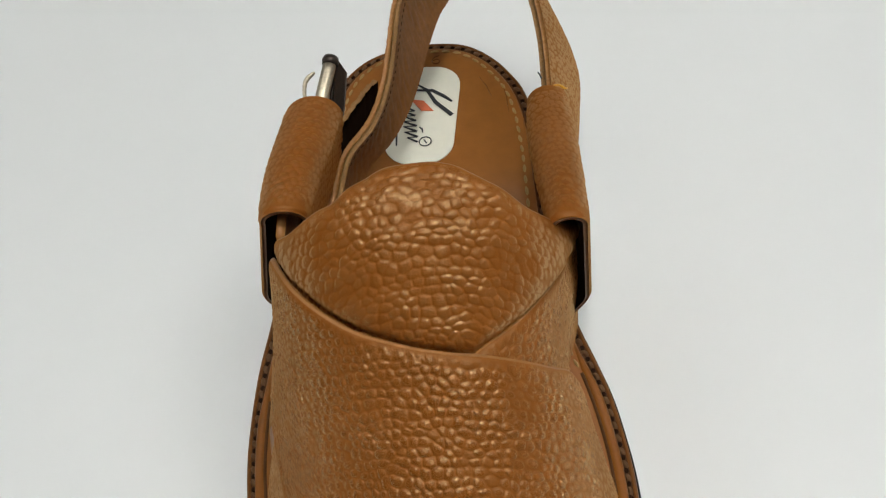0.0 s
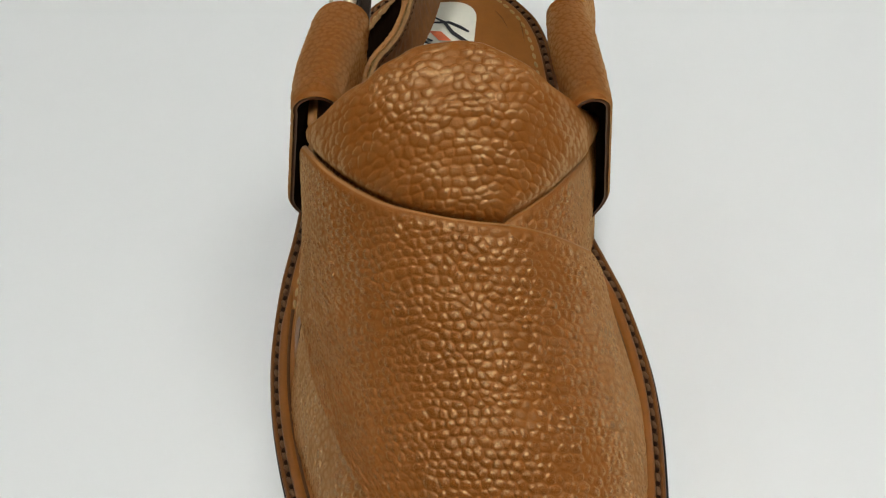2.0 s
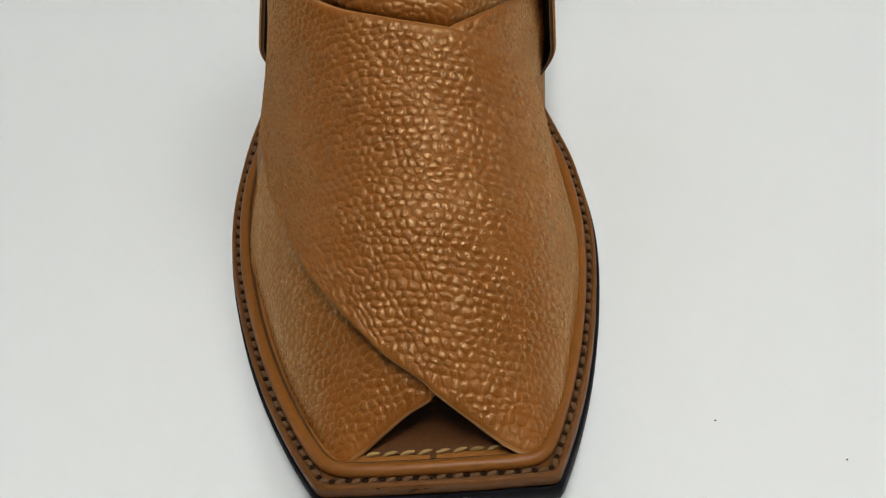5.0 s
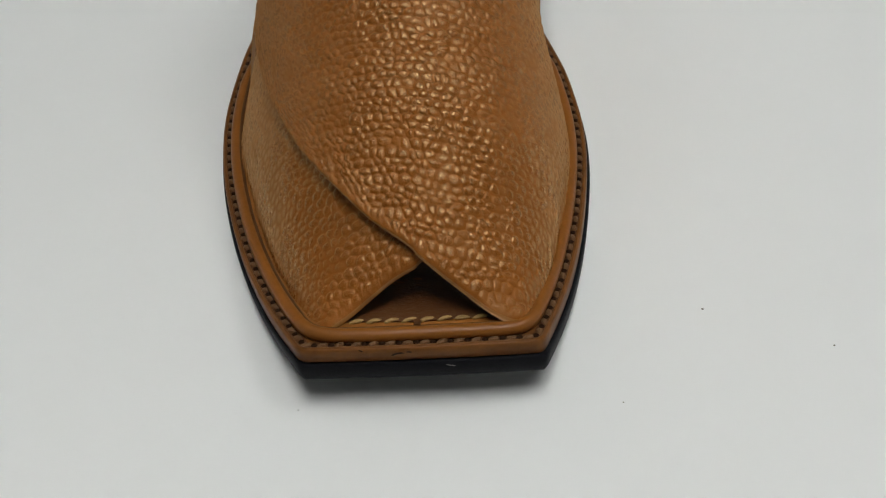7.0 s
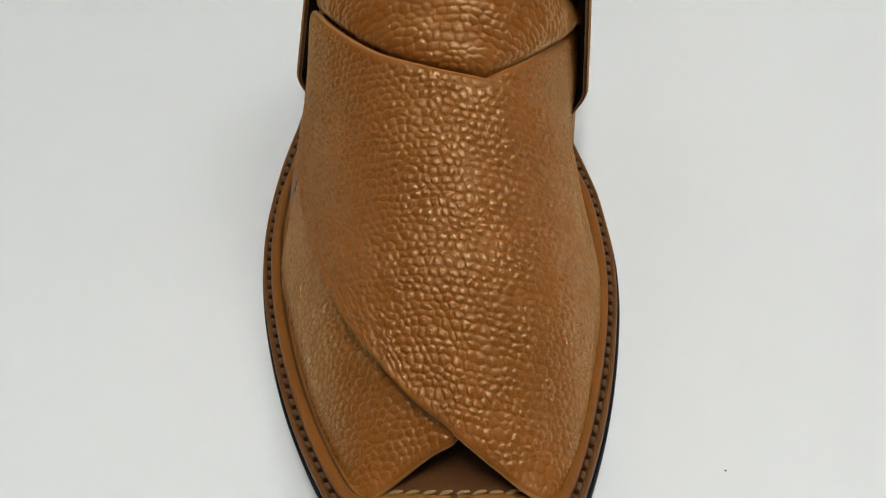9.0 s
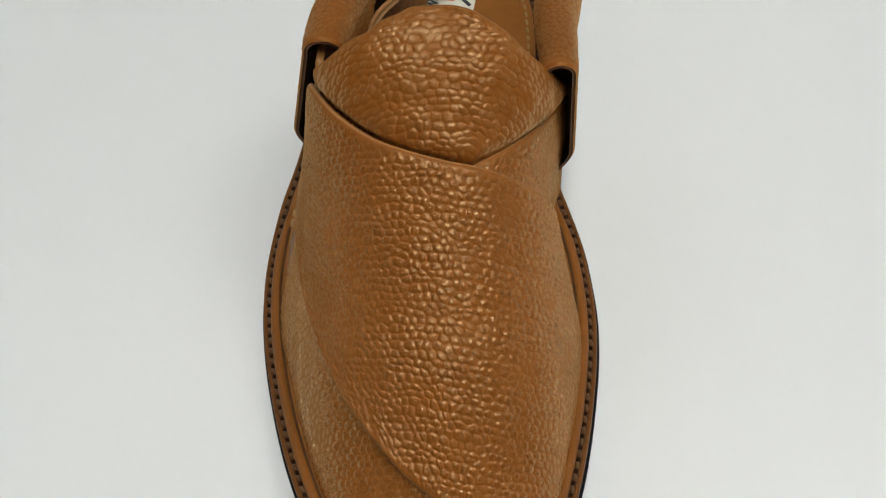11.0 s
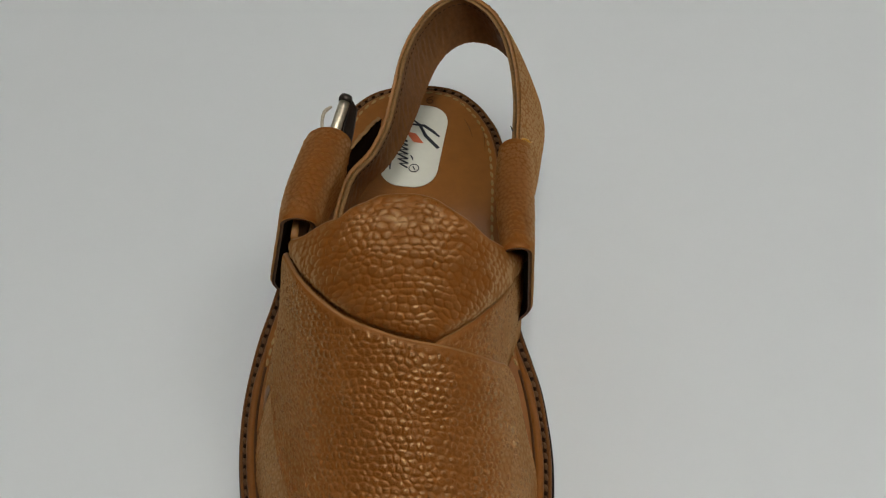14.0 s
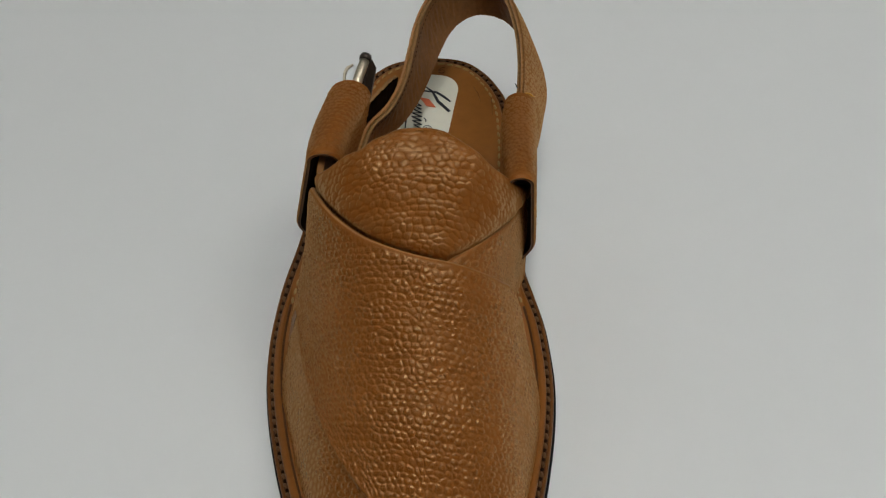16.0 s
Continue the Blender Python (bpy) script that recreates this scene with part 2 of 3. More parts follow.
def pebbles(u, v, cell, seed, tall=1.0, wide=1.12, crease=0.115, swell=0.66):
    """The grain of tumbled leather: plump, flat-topped cells of uneven size parted by narrow creases, from 0 to about 1."""
    u = u + 0.2 * cell * waves(u, v, cell * 5.0, seed)
    v = v + 0.2 * cell * waves(u, v, cell * 5.0, seed + 1)
    a, b = u / (cell * wide), v * wide / cell
    i, j = np.floor(a), np.floor(b)

    def chance(x, y, k):
        s = np.sin(x * 127.1 + y * 311.7 + k * 74.7 + seed) * 43758.5453
        return s - np.floor(s)

    def centre(x, y):
        return x + 0.5 * np.mod(y, 2) + 0.24 + 0.52 * chance(x, y, 1), y + 0.24 + 0.52 * chance(x, y, 2)
    near, cx, cy, lot, turn = np.full(a.shape, 9.0), a * 0, b * 0, a * 0, a * 0
    around = [(di, dj) for di in (-2, -1, 0, 1, 2) for dj in (-2, -1, 0, 1, 2)]
    for di, dj in around:
        x, y = centre(i + di, j + dj)
        d = np.hypot(x - a, y - b)
        closer = d < near
        near, cx, cy = np.where(closer, d, near), np.where(closer, x, cx), np.where(closer, y, cy)
        lot = np.where(closer, chance(i + di, j + dj, 3), lot)
        turn = np.where(closer, chance(i + di, j + dj, 4), turn)
    # soft distance to the nearest creases
    total = np.zeros(a.shape)
    for di, dj in around:
        x, y = centre(i + di, j + dj)
        gap = np.hypot(x - cx, y - cy)
        edge = ((cx + x) / 2 - a) * (x - cx) + ((cy + y) / 2 - b) * (y - cy)
        total += np.where(gap > 1e-6, np.exp(-14 * edge / np.maximum(gap, 1e-6)), 0)
    rim = np.maximum(-np.log(np.maximum(total, 1e-9)) / 14 + 0.05, 0)
    flank = 1 - np.exp(-((rim / crease) ** 1.15))
    dome = np.clip(1 - (near / 0.85) ** 2, 0, 1)
    # each pebble leans its own way and is finely wrinkled; here and there the creases run shallow
    lean = 0.34 * ((a - cx) * np.cos(turn * 2 * PI) + (b - cy) * np.sin(turn * 2 * PI)) * flank + 0.16 * (b - cy) * flank
    fine = 0.03 * np.sin((u * (0.5 + lot) + v * (1.5 - lot)) * 8.0 + 6.0 * lot) * flank
    depth = np.clip(0.88 + 0.25 * waves(u, v, cell * 7, seed + 3), 0.5, 1.15)
    return (((1 - swell) * flank + swell * dome * flank) * (0.78 + 0.4 * lot) * depth + lean * depth + fine) * tall


def spline(xs, ys):
    """A smooth curve through the given knots."""
    xs, ys = np.array(xs, float), np.array(ys, float)
    slope = np.gradient(ys, xs)

    def at(x):
        x = np.clip(np.asarray(x, float), xs[0], xs[-1])
        i = np.clip(np.searchsorted(xs, x) - 1, 0, len(xs) - 2)
        h = xs[i + 1] - xs[i]
        t = (x - xs[i]) / h
        return (2 * t**3 - 3 * t**2 + 1) * ys[i] + (t**3 - 2 * t**2 + t) * h * slope[i] + (3 * t**2 - 2 * t**3) * ys[i + 1] + (t**3 - t**2) * h * slope[i + 1]
    return at


def curve3(points, n):
    """n points along a smooth curve through 3D points, evenly by length."""
    p = np.array(points, float)
    s = np.r_[0, np.cumsum(np.linalg.norm(np.diff(p, axis=0), axis=1))]
    fine = np.linspace(0, s[-1], 600)
    q = np.stack([spline(s, p[:, k])(fine) for k in range(3)], 1)
    L = np.r_[0, np.cumsum(np.linalg.norm(np.diff(q, axis=0), axis=1))]
    want = np.linspace(0, L[-1], n)
    return np.stack([np.interp(want, L, q[:, k]) for k in range(3)], 1)


def tube(name, line, radius, mat, sides=10, closed=False, squash=1.0):
    """A round cord along a line of points, in millimetres; radius may be a list."""
    p = np.array(line, float)
    n = len(p)
    rad = np.full(n, radius) if np.isscalar(radius) else np.array(radius, float)
    tang = (np.roll(p, -1, 0) - np.roll(p, 1, 0)) if closed else np.gradient(p, axis=0)
    tang /= np.linalg.norm(tang, axis=1, keepdims=True)
    up = np.tile((0.0, 0.0, 1.0), (n, 1))
    flat = np.abs(tang[:, 2]) > 0.9
    up[flat] = (0, 1, 0)
    side = np.cross(tang, up)
    side /= np.linalg.norm(side, axis=1, keepdims=True)
    over = np.cross(side, tang)
    a = np.linspace(0, 2 * PI, sides, endpoint=False)
    ring = p[:, None] + rad[:, None, None] * (np.cos(a)[None, :, None] * side[:, None] + squash * np.sin(a)[None, :, None] * over[:, None])
    faces = grid_faces(n, sides, close_cols=True)
    verts = ring.reshape(-1, 3)
    if closed:
        base = (n - 1) * sides
        faces += [(base + j, base + (j + 1) % sides, (j + 1) % sides, j) for j in range(sides)]
    else:
        faces += [tuple(range(sides))[::-1], tuple((n - 1) * sides + j for j in range(sides))]
    me = mesh_from(name, verts * MM, faces, mat)
    bm = bmesh.new()
    bm.from_mesh(me)
    bmesh.ops.recalc_face_normals(bm, faces=bm.faces)
    bm.to_mesh(me)
    bm.free()
    return me


# ---------------------------------------------------------------- the room
def panel(name, lo, hi, mat, label, category):
    ob = new(name, boxed(name, lo, hi, mat))
    return tagged(ob, label, category, kind="structure")


# floor, ceiling and walls are out of view, added to enclose the light
panel("floor", (-2.2, -2.2, -0.80), (2.2, 2.4, -0.75), grey_floor, "plain grey floor under the white table", "floor")
panel("ceiling", (-2.2, -2.2, 1.95), (2.2, 2.4, 2.05), white_paint, "plain pale ceiling with light panels", "ceiling")
panel("wall_north", (-2.2, 2.4, -0.75), (2.2, 2.5, 1.95), white_paint, "unseen pale grey wall closing the room", "wall")
panel("wall_south", (-2.2, -2.3, -0.75), (2.2, -2.2, 1.95), white_paint, "unseen pale grey wall closing the room", "wall")
# white side walls added as reflectors for the table's right, the sandal's left
panel("bounce_wall_west", (-2.3, -2.2, -0.75), (-2.2, 2.4, 1.95), bounce_white, "unseen white wall that bounces light inwards", "wall")
panel("bounce_wall_east", (2.2, -2.2, -0.75), (2.3, 2.4, 1.95), bounce_white, "unseen white wall that bounces light inwards", "wall")


def display_table():
    t = thing("display_table", "smooth matt white table under the brown sandal", "table")
    part("tabletop", boxed("tabletop", (-0.9, -0.7, -0.03), (0.9, 0.9, 0.0), white_top, 0.002), t)
    for x in (-0.84, 0.84):
        for y in (-0.64, 0.84):
            part("leg", boxed("leg", (x - 0.025, y - 0.025, -0.75), (x + 0.025, y + 0.025, -0.03), white_top, 0.002), t)


display_table()


def ceiling_light(x, y, w, d, strength):
    t = thing("ceiling_light", "flat white ceiling light panel, out of view, switched on", "ceiling light")
    t.location = (x, y, 1.95)
    for lo, hi in (((-w, -d, -0.02), (w, -d + 0.02, 0)), ((-w, d - 0.02, -0.02), (w, d, 0)), ((-w, -d + 0.02, -0.02), (-w + 0.02, d - 0.02, 0)), ((w - 0.02, -d + 0.02, -0.02), (w, d - 0.02, 0))):
        part("frame", boxed("frame", lo, hi, white_paint, 0.001), t)
    part("diffuser", boxed("diffuser", (-w + 0.02, -d + 0.02, -0.012), (w - 0.02, d - 0.02, -0.004), glowing("lamp_glow", (0.995, 1.0, 0.98), strength)), t, "glowing white diffuser")


ceiling_light(0.14, -0.2, 0.27, 0.46, LAMP)
ceiling_light(-1.0, 1.0, 0.30, 0.30, LAMP * 0.26)
# extra panel added only to brighten the right of the table
ceiling_light(1.05, 0.3, 0.30, 0.30, LAMP * 0.76)

# ---------------------------------------------------------------- the sandal's plan, in millimetres
SIDE_L = spline([0, 12, 40, 67, 91, 104, 121, 137, 155, 169, 200, 240, 258, 270], [-30.5, -38, -52.3, -62.2, -68.6, -70.9, -72.2, -71.4, -68.8, -65.2, -56, -45, -41.5, -37])
SIDE_R = spline([0, 12, 31, 70, 90, 105, 120, 135, 146, 160, 190, 225, 246, 257, 271], [32.5, 37, 43, 51, 53.2, 53.5, 52.2, 49.8, 46.6, 42.2, 38, 37.8, 36, 33, 25])
SPRING = spline([0, 12, 28, 50, 150, 170, 190, 205, 225, 300], [10.5, 7, 3, 0, 0, 4, 13, 18, 19.5, 20])
RUBBER, MID = 6.3, 5.2


def outline():
    """The sole's outline, anticlockwise from the toe's left corner over the right side and the heel."""
    front = [(-30.5 + 63 * k / 24, 0.6 * math.sin(PI * k / 24) * -1 + 0.6) for k in range(25)]
    right = [(float(SIDE_R(y)), y) for y in np.linspace(2, 257, 120)]
    heel = curve3([(33, 257, 0), (25, 271, 0), (14, 281.3, 0), (0, 284.8, 0), (-16, 283.8, 0), (-27, 279.6, 0), (-37, 270, 0)], 40)
    left = [(float(SIDE_L(y)), y) for y in np.linspace(268, 2, 120)]
    pts = np.array(front + right + [tuple(h[:2]) for h in heel[1:-1]] + left)
    closed = np.r_[pts, pts[:1]]
    s = np.r_[0, np.cumsum(np.linalg.norm(np.diff(closed, axis=0), axis=1))]
    want = np.linspace(0, s[-1], 420, endpoint=False)
    return np.stack([np.interp(want, s, closed[:, k]) for k in range(2)], 1)


OUT = outline()


def inset(d, soft=0):
    """The outline moved inwards by d, with the corners rounded off."""
    p = OUT.copy()
    t = np.roll(p, -1, 0) - np.roll(p, 1, 0)
    t /= np.linalg.norm(t, axis=1, keepdims=True)
    n = np.stack([-t[:, 1], t[:, 0]], 1)
    for _ in range(4):
        n = (np.roll(n, 1, 0) + n + np.roll(n, -1, 0)) / 3
    n /= np.linalg.norm(n, axis=1, keepdims=True)
    q = p + n * d
    for _ in range(soft):
        q = (np.roll(q, 1, 0) + 2 * q + np.roll(q, -1, 0)) / 4
    return q


def ring(d, z, soft=0):
    q = inset(d, soft)
    return np.c_[q, SPRING(q[:, 1]) + z]


def stacked(name, rings, mat, cap_top=True, cap_bottom=True):
    """A solid of stacked rings round the sole, from the bottom up."""
    n = len(rings[0])
    verts = np.concatenate(rings)
    faces = grid_faces(len(rings), n, close_cols=True)

    verts_all = [tuple(v) for v in verts]
    for want, at, flip in ((cap_bottom, 0, True), (cap_top, (len(rings) - 1) * n, False)):
        if want:
            # strips from side to side keep the cap on the sole's bend
            order = [(12 + i) % n for i in range(n)]
            a, b = 0, n - 1
            while b - a > 2:
                f = (at + order[a], at + order[a + 1], at + order[b - 1], at + order[b])
                faces.append(f[::-1] if flip else f)
                a, b = a + 1, b - 1
            if b - a == 2:
                f = (at + order[a], at + order[a + 1], at + order[b])
                faces.append(f[::-1] if flip else f)
    me = mesh_from(name, np.array(verts_all) * MM, faces, mat)
    sides = (len(rings) - 1) * n
    me.polygons.foreach_set("use_smooth", [k < sides for k in range(len(faces))])
    return me


sandal = thing("sandal", "tan pebbled leather open-toe sandal with crossed bands, on a white table", "sandal")

# sole: black rubber, tan midsole, stitched welt, footbed
part("outsole", stacked("outsole", [ring(0.5, -0.4), ring(0.0, 0.0), ring(-0.4, 1.0), ring(-0.5, RUBBER - 0.8), ring(0.0, RUBBER)], rubber), sandal, "black rubber outsole with turned-up toe")
HEEL = [q for q in inset(0.6) if q[1] > 205]


def heel_block():
    q = np.array(HEEL)
    rows = []
    for f, d in ((0.0, 0.4), (0.06, 0.0), (0.94, 0.0), (1.0, 0.3)):
        c = np.array([0, 240.0])
        p = c + (q - c) * (1 - d / 60)
        rows.append(np.c_[p, f * (SPRING(q[:, 1]) + 0.2)])
    n = len(q)
    verts = np.concatenate(rows)
    faces = grid_faces(4, n, close_cols=True) + [tuple(range(n))[::-1], tuple(3 * n + j for j in range(n))]
    return mesh_from("heel", verts * MM, faces, rubber)


part("heel", heel_block(), sandal, "low black rubber heel block")
T0 = RUBBER + MID
midsole = part("midsole", stacked("midsole", [ring(0.9, RUBBER, 1), ring(0.5, RUBBER + 0.5, 2), ring(0.6, T0 - 1.6, 2), ring(0.8, T0 - 0.6, 3), ring(1.3, T0 - 0.1, 3), ring(3.0, T0 - 1.2, 2), ring(9, T0 - 1.2, 8)], midsole_leather, cap_bottom=False), sandal, "tan leather midsole edge, worn at the corners")
welt = part("welt", stacked("welt", [ring(1.2, T0 - 0.3, 3), ring(1.3, T0 + 0.05, 3), ring(1.7, T0 + 0.2, 2), ring(1.9, T0 + 0.1, 3), ring(2.0, T0 - 0.6, 3), ring(4.4, T0 - 0.6, 4), ring(8.0, T0 - 0.8, 6)], welt_leather, cap_bottom=False, cap_top=False), sandal, "dark brown stitched welt")


def band_strip(name, d0, d1, z, mat, soft):
    a, b = ring(d0, z, soft), ring(d1, z, soft)
    n = len(a)
    verts = np.concatenate([a, b])
    faces = [(j, (j + 1) % n, n + (j + 1) % n, n + j) for j in range(n)]
    return mesh_from(name, verts * MM, faces, mat)


part("groove", band_strip("groove", 2.05, 4.4, T0 - 0.5, groove_brown, 3), welt, "dark stitch groove")
FB = 1.6     # the footbed's top above the welt
part("footbed", stacked("footbed", [ring(4.7, T0 - 0.6, 44), ring(4.7, T0 + FB - 0.6, 44), ring(5.3, T0 + FB, 44), ring(10.0, T0 + FB + 0.1, 48)], footbed_leather, cap_bottom=False), sandal, "smooth tan leather footbed")


def along(line, step, first=0.0):
    """Places and directions along a closed line at even steps."""
    closed = np.r_[line, line[:1]]
    s = np.r_[0, np.cumsum(np.linalg.norm(np.diff(closed, axis=0), axis=1))]
    count = int(s[-1] / step)
    out = []
    for k in range(count):
        w = first + k * s[-1] / count
        p = np.array([np.interp(w, s, closed[:, i]) for i in range(3)])
        q = np.array([np.interp((w + 1.0) % s[-1], s, closed[:, i]) for i in range(3)])
        out.append((p, q - p))
    return out


def stitch_mesh(name, length, width, height, mat):
    """One stitch: a plump, tapered stretch of thread."""
    verts, faces = [], []
    for x, f in ((-0.5, 0.35), (-0.28, 0.9), (0.0, 1.0), (0.28, 0.9), (0.5, 0.35)):
        for k in range(6):
            a = PI * 2 * k / 6
            verts.append((x * length * MM, f * width / 2 * math.cos(a) * MM, (f * height / 2 * math.sin(a) - abs(x) * height * 0.7) * MM))
    faces = grid_faces(5, 6, close_cols=True) + [tuple(range(6))[::-1], tuple(24 + j for j in range(6))]
    return mesh_from(name, verts, faces, mat)


def sew(name, line, step, me, parent, keep, slant=0.0, lift=0.0, jitter=6.0, first=0.0):
    rnd = random.Random(5)
    for p, d in along(line, step, first):
        if keep(p):
            ob = part(name, me, parent)
            ob.location = (p + (0, 0, lift)) * MM
            ob.rotation_euler = (0, -math.atan2(d[2], math.hypot(d[0], d[1])), math.atan2(d[1], d[0]) + radians(slant + rnd.uniform(-jitter, jitter)))


welt_stitch = stitch_mesh("stitch", 3.0, 1.6, 1.1, thread_brown)
sew("stitch", ring(3.0, T0 - 0.2, 4), 4.4, welt_stitch, welt, lambda p: True, 20, 0.0, 11.0)
awl_hole = stitch_mesh("stitch_hole", 1.7, 1.5, 0.6, hole_dark)
sew("stitch_hole", ring(3.1, T0 - 0.3, 4), 4.4, awl_hole, welt, lambda p: True, 0, 0.0, 30.0, 2.2)
bed_stitch = stitch_mesh("bed_stitch", 4.1, 1.25, 1.2, thread_cream)
footbed = bpy.data.objects["footbed"]
sew("bed_stitch", ring(7.6, T0 + FB + 0.1, 7), 4.6, bed_stitch, footbed, lambda p: p[1] > 140, 4)
sew("bed_stitch", ring(10.4, T0 + FB + 0.75, 10), 4.6, bed_stitch, footbed, lambda p: p[1] < 16 and -17 < p[0] < 20, 11, 0.0, 8.0)

# rolled piping between welt and vamp, from one side round the toe to the other
rim = ring(5.6, T0 + 0.9, 48)
rim = np.roll(rim, -np.argmax(rim[:, 1]), axis=0)
rim = rim[rim[:, 1] < 152]
part("piping", tube("piping", rim, np.r_[np.linspace(0.6, 2.0, 12), np.full(len(rim) - 24, 2.0), np.linspace(2.0, 0.6, 12)], piping_leather, 12), sandal, "rolled tan leather piping round the toe")

# dark cord painting the crease shade between piping and vamp
crease_shade_line = ring(7.2, T0 + 1.9, 48)
crease_shade_line = np.roll(crease_shade_line, -np.argmax(crease_shade_line[:, 1]), axis=0)
crease_shade_line = crease_shade_line[crease_shade_line[:, 1] < 140]
part("seam", tube("seam", crease_shade_line, 0.6, groove_brown, 8), sandal, "dark cord drawn as crease shade beside the piping")

# ---------------------------------------------------------------- upper
VAMP_L = spline([0, 12, 38, 69, 94, 110, 125, 140, 155], [-23, -30, -43.5, -55.5, -58.5, -58.8, -57, -52, -49.3])
VAMP_R = spline([0, 12, 29, 64, 90, 108, 125, 138, 155], [25, 29.5, 35.5, 41, 41.8, 38, 35.3, 38.2, 44])
CROWN = spline([0, 10, 20, 36, 55, 75, 95, 115, 135, 155], [2.5, 8.8, 18.35, 31.4, 45.4, 57.05, 69.5, 81.8, 94.7, 100.9])
FULL = spline([0, 30, 60, 90, 120, 155], [1.45, 1.69, 1.87, 1.89, 2.45, 4.2])
RIDGE = spline([0, 155], [1, -2])
FOOT_L = spline([0, 112, 128, 155], [1, 1, 0.5, 0])   # how far the sides flare out to the piping
FOOT_R = spline([0, 95, 118, 155], [1, 1, 0.3, 0])


def last(y, th):
    """The outer form of the upper: arches across the foot, by the distance from the toe and the angle from the crown."""
    y, th = np.asarray(y, float), np.asarray(th, float)
    l, r = VAMP_L(y), VAMP_R(y)
    c, w, k = (l + r) / 2, (r - l) / 2, 2 / FULL(y)
    s, up = np.sin(th), np.abs(np.cos(th)) ** k
    foot = np.where(s < 0, np.minimum(SIDE_L(y) + 7.3 - l, 0) * FOOT_L(y), np.maximum(SIDE_R(y) - 7.5 - r, 0) * FOOT_R(y)) * (1 - up) ** 3 * np.abs(s)
    return np.stack([c + (RIDGE(y) - c) * up + w * np.sign(s) * np.abs(s) ** k + foot, y + 0 * th, SPRING(y) + T0 + 1 + CROWN(y) * up], -1)


def eased(edge, reach=4.0):
    """An edge curve with its small wobbles smoothed away."""
    return lambda a: sum(edge(np.asarray(a) + d) for d in np.linspace(-reach, reach, 9)) / 9


def band(name, angles, low, high, top, thick, mat, lift=None, rows=330, label="", grain=None):
    """A leather band laid over the last between two edges given as distances by angle."""
    th = np.radians(angles)
    lo, hi = low(angles), high(angles)
    edge = np.array([0, 0.25, 0.6, 1.1, 1.8, 2.8])
    mid = np.linspace(0, 1, rows)[1:-1]
    y = np.concatenate([lo[None] + edge[:, None], lo[None] + 2.8 + mid[:, None] * (hi - lo - 5.6)[None], hi[None] - edge[::-1][:, None]])
    g = last(y, np.broadcast_to(th, y.shape))
    n = normals_of(g)
    near = np.minimum(y - lo[None], hi[None] - y)
    calm = 1 - 0.25 * np.clip((np.abs(angles)[None] - 30) / 30, 0, 1)   # the grain lies flatter down the sides
    r = 1.4
    fall = r - np.sqrt(np.maximum(r * r - np.maximum(r - near, 0) ** 2, 0))
    off = top + (lift(y, np.degrees(np.broadcast_to(th, y.shape))) if lift else 0)
    outer = g + n * (off - fall)[..., None]
    inner = g + n * (off - thick + 0.35 * fall)[..., None]
    return part(name, sheet(name, outer, inner, mat, cut_edge, shade_lining, rim_rows=2, relief=(lambda u, v: grain(u, v) * np.clip((near - 0.5) / 1.5, 0, 1) * calm) if grain else None), sandal, label)


EVEN = np.sin(np.linspace(-PI / 2, PI / 2, 420))
ANG = np.degrees(np.arcsin(np.sign(EVEN) * np.abs(EVEN) ** 1.6))
up_low = eased(spline([-90, -75, -63, -56.5, -51.3, -46.2, -41.2, -34, -29.7, -23.8, -7.8, 8.3, 27.3, 53.2, 68, 78, 90], [121, 117, 108, 86, 76, 62.4, 52.2, 42, 37.6, 31.4, 22.7, 17.8, 12.9, 7.7, 7.0, 8.6, 15]))
up_high = eased(spline([-90, -70, -58, -50, -41.5, -29.5, -19.5, -7.5, 3.3, 14.3, 31.5, 45.3, 51.8, 57.5, 70, 90], [150, 149.5, 147.5, 141, 133.7, 124.2, 117.4, 112.2, 109.3, 108.8, 109.7, 112.2, 114.3, 115.4, 115.5, 113]), 2.5)
un_low = eased(spline([-90, -78, -68, -51, -32.3, -18, 6, 20, 38, 50, 60, 90], [15, 8.8, 7.6, 9.2, 12.3, 15.1, 19.0, 24, 50, 75, 100, 122]))
un_high = eased(spline([-90, -70, -46, -14, 0, 8, 15.3, 25, 40.3, 57.7, 65, 71, 75, 90], [140, 132, 112, 103, 103, 105.5, 110.1, 115.2, 124.5, 137, 144, 150.5, 156, 160]), 2.5)
def upper_lift(y, a):
    """Close to the band below at the side, standing off along the free slanting edge."""
    free = np.exp(-np.maximum(y - up_low(a), 0) / 7.0) * np.exp(-(((a + 30) / 32) ** 2))
    return 1.9 * free


band("under_band", ANG, un_low, un_high, -2.5, 1.8, leather, lambda y, a: 1.15 * np.clip((-a - 45) / 12, 0, 1) * np.clip((y - 70) / 20, 0.4, 1), label="pebbled tan band, crossing under the other", grain=lambda u, v: 0.60 * pebbles(u, v, 2.75, 7))
band("upper_band", ANG, up_low, up_high, 0.4, 2.0, leather, upper_lift, label="pebbled tan band, crossing over the other", grain=lambda u, v: 0.60 * pebbles(u, v, 2.75, 2) + 0.08 * waves(u, v, 13, 4))

tongue_low = spline([-66, 72], [96, 96])
tongue_high = spline([-66, -60, -52, -44, -36, -31, -19, -13, -7, -3.5, 0, 3, 8, 13.3, 16, 30, 40, 48, 60, 66, 72], [152, 150, 148.5, 145.6, 143.7, 143.3, 143.7, 144.2, 147, 148.4, 150.8, 149.9, 147.3, 145.2, 144.5, 141.5, 142.3, 144, 149, 153, 157])


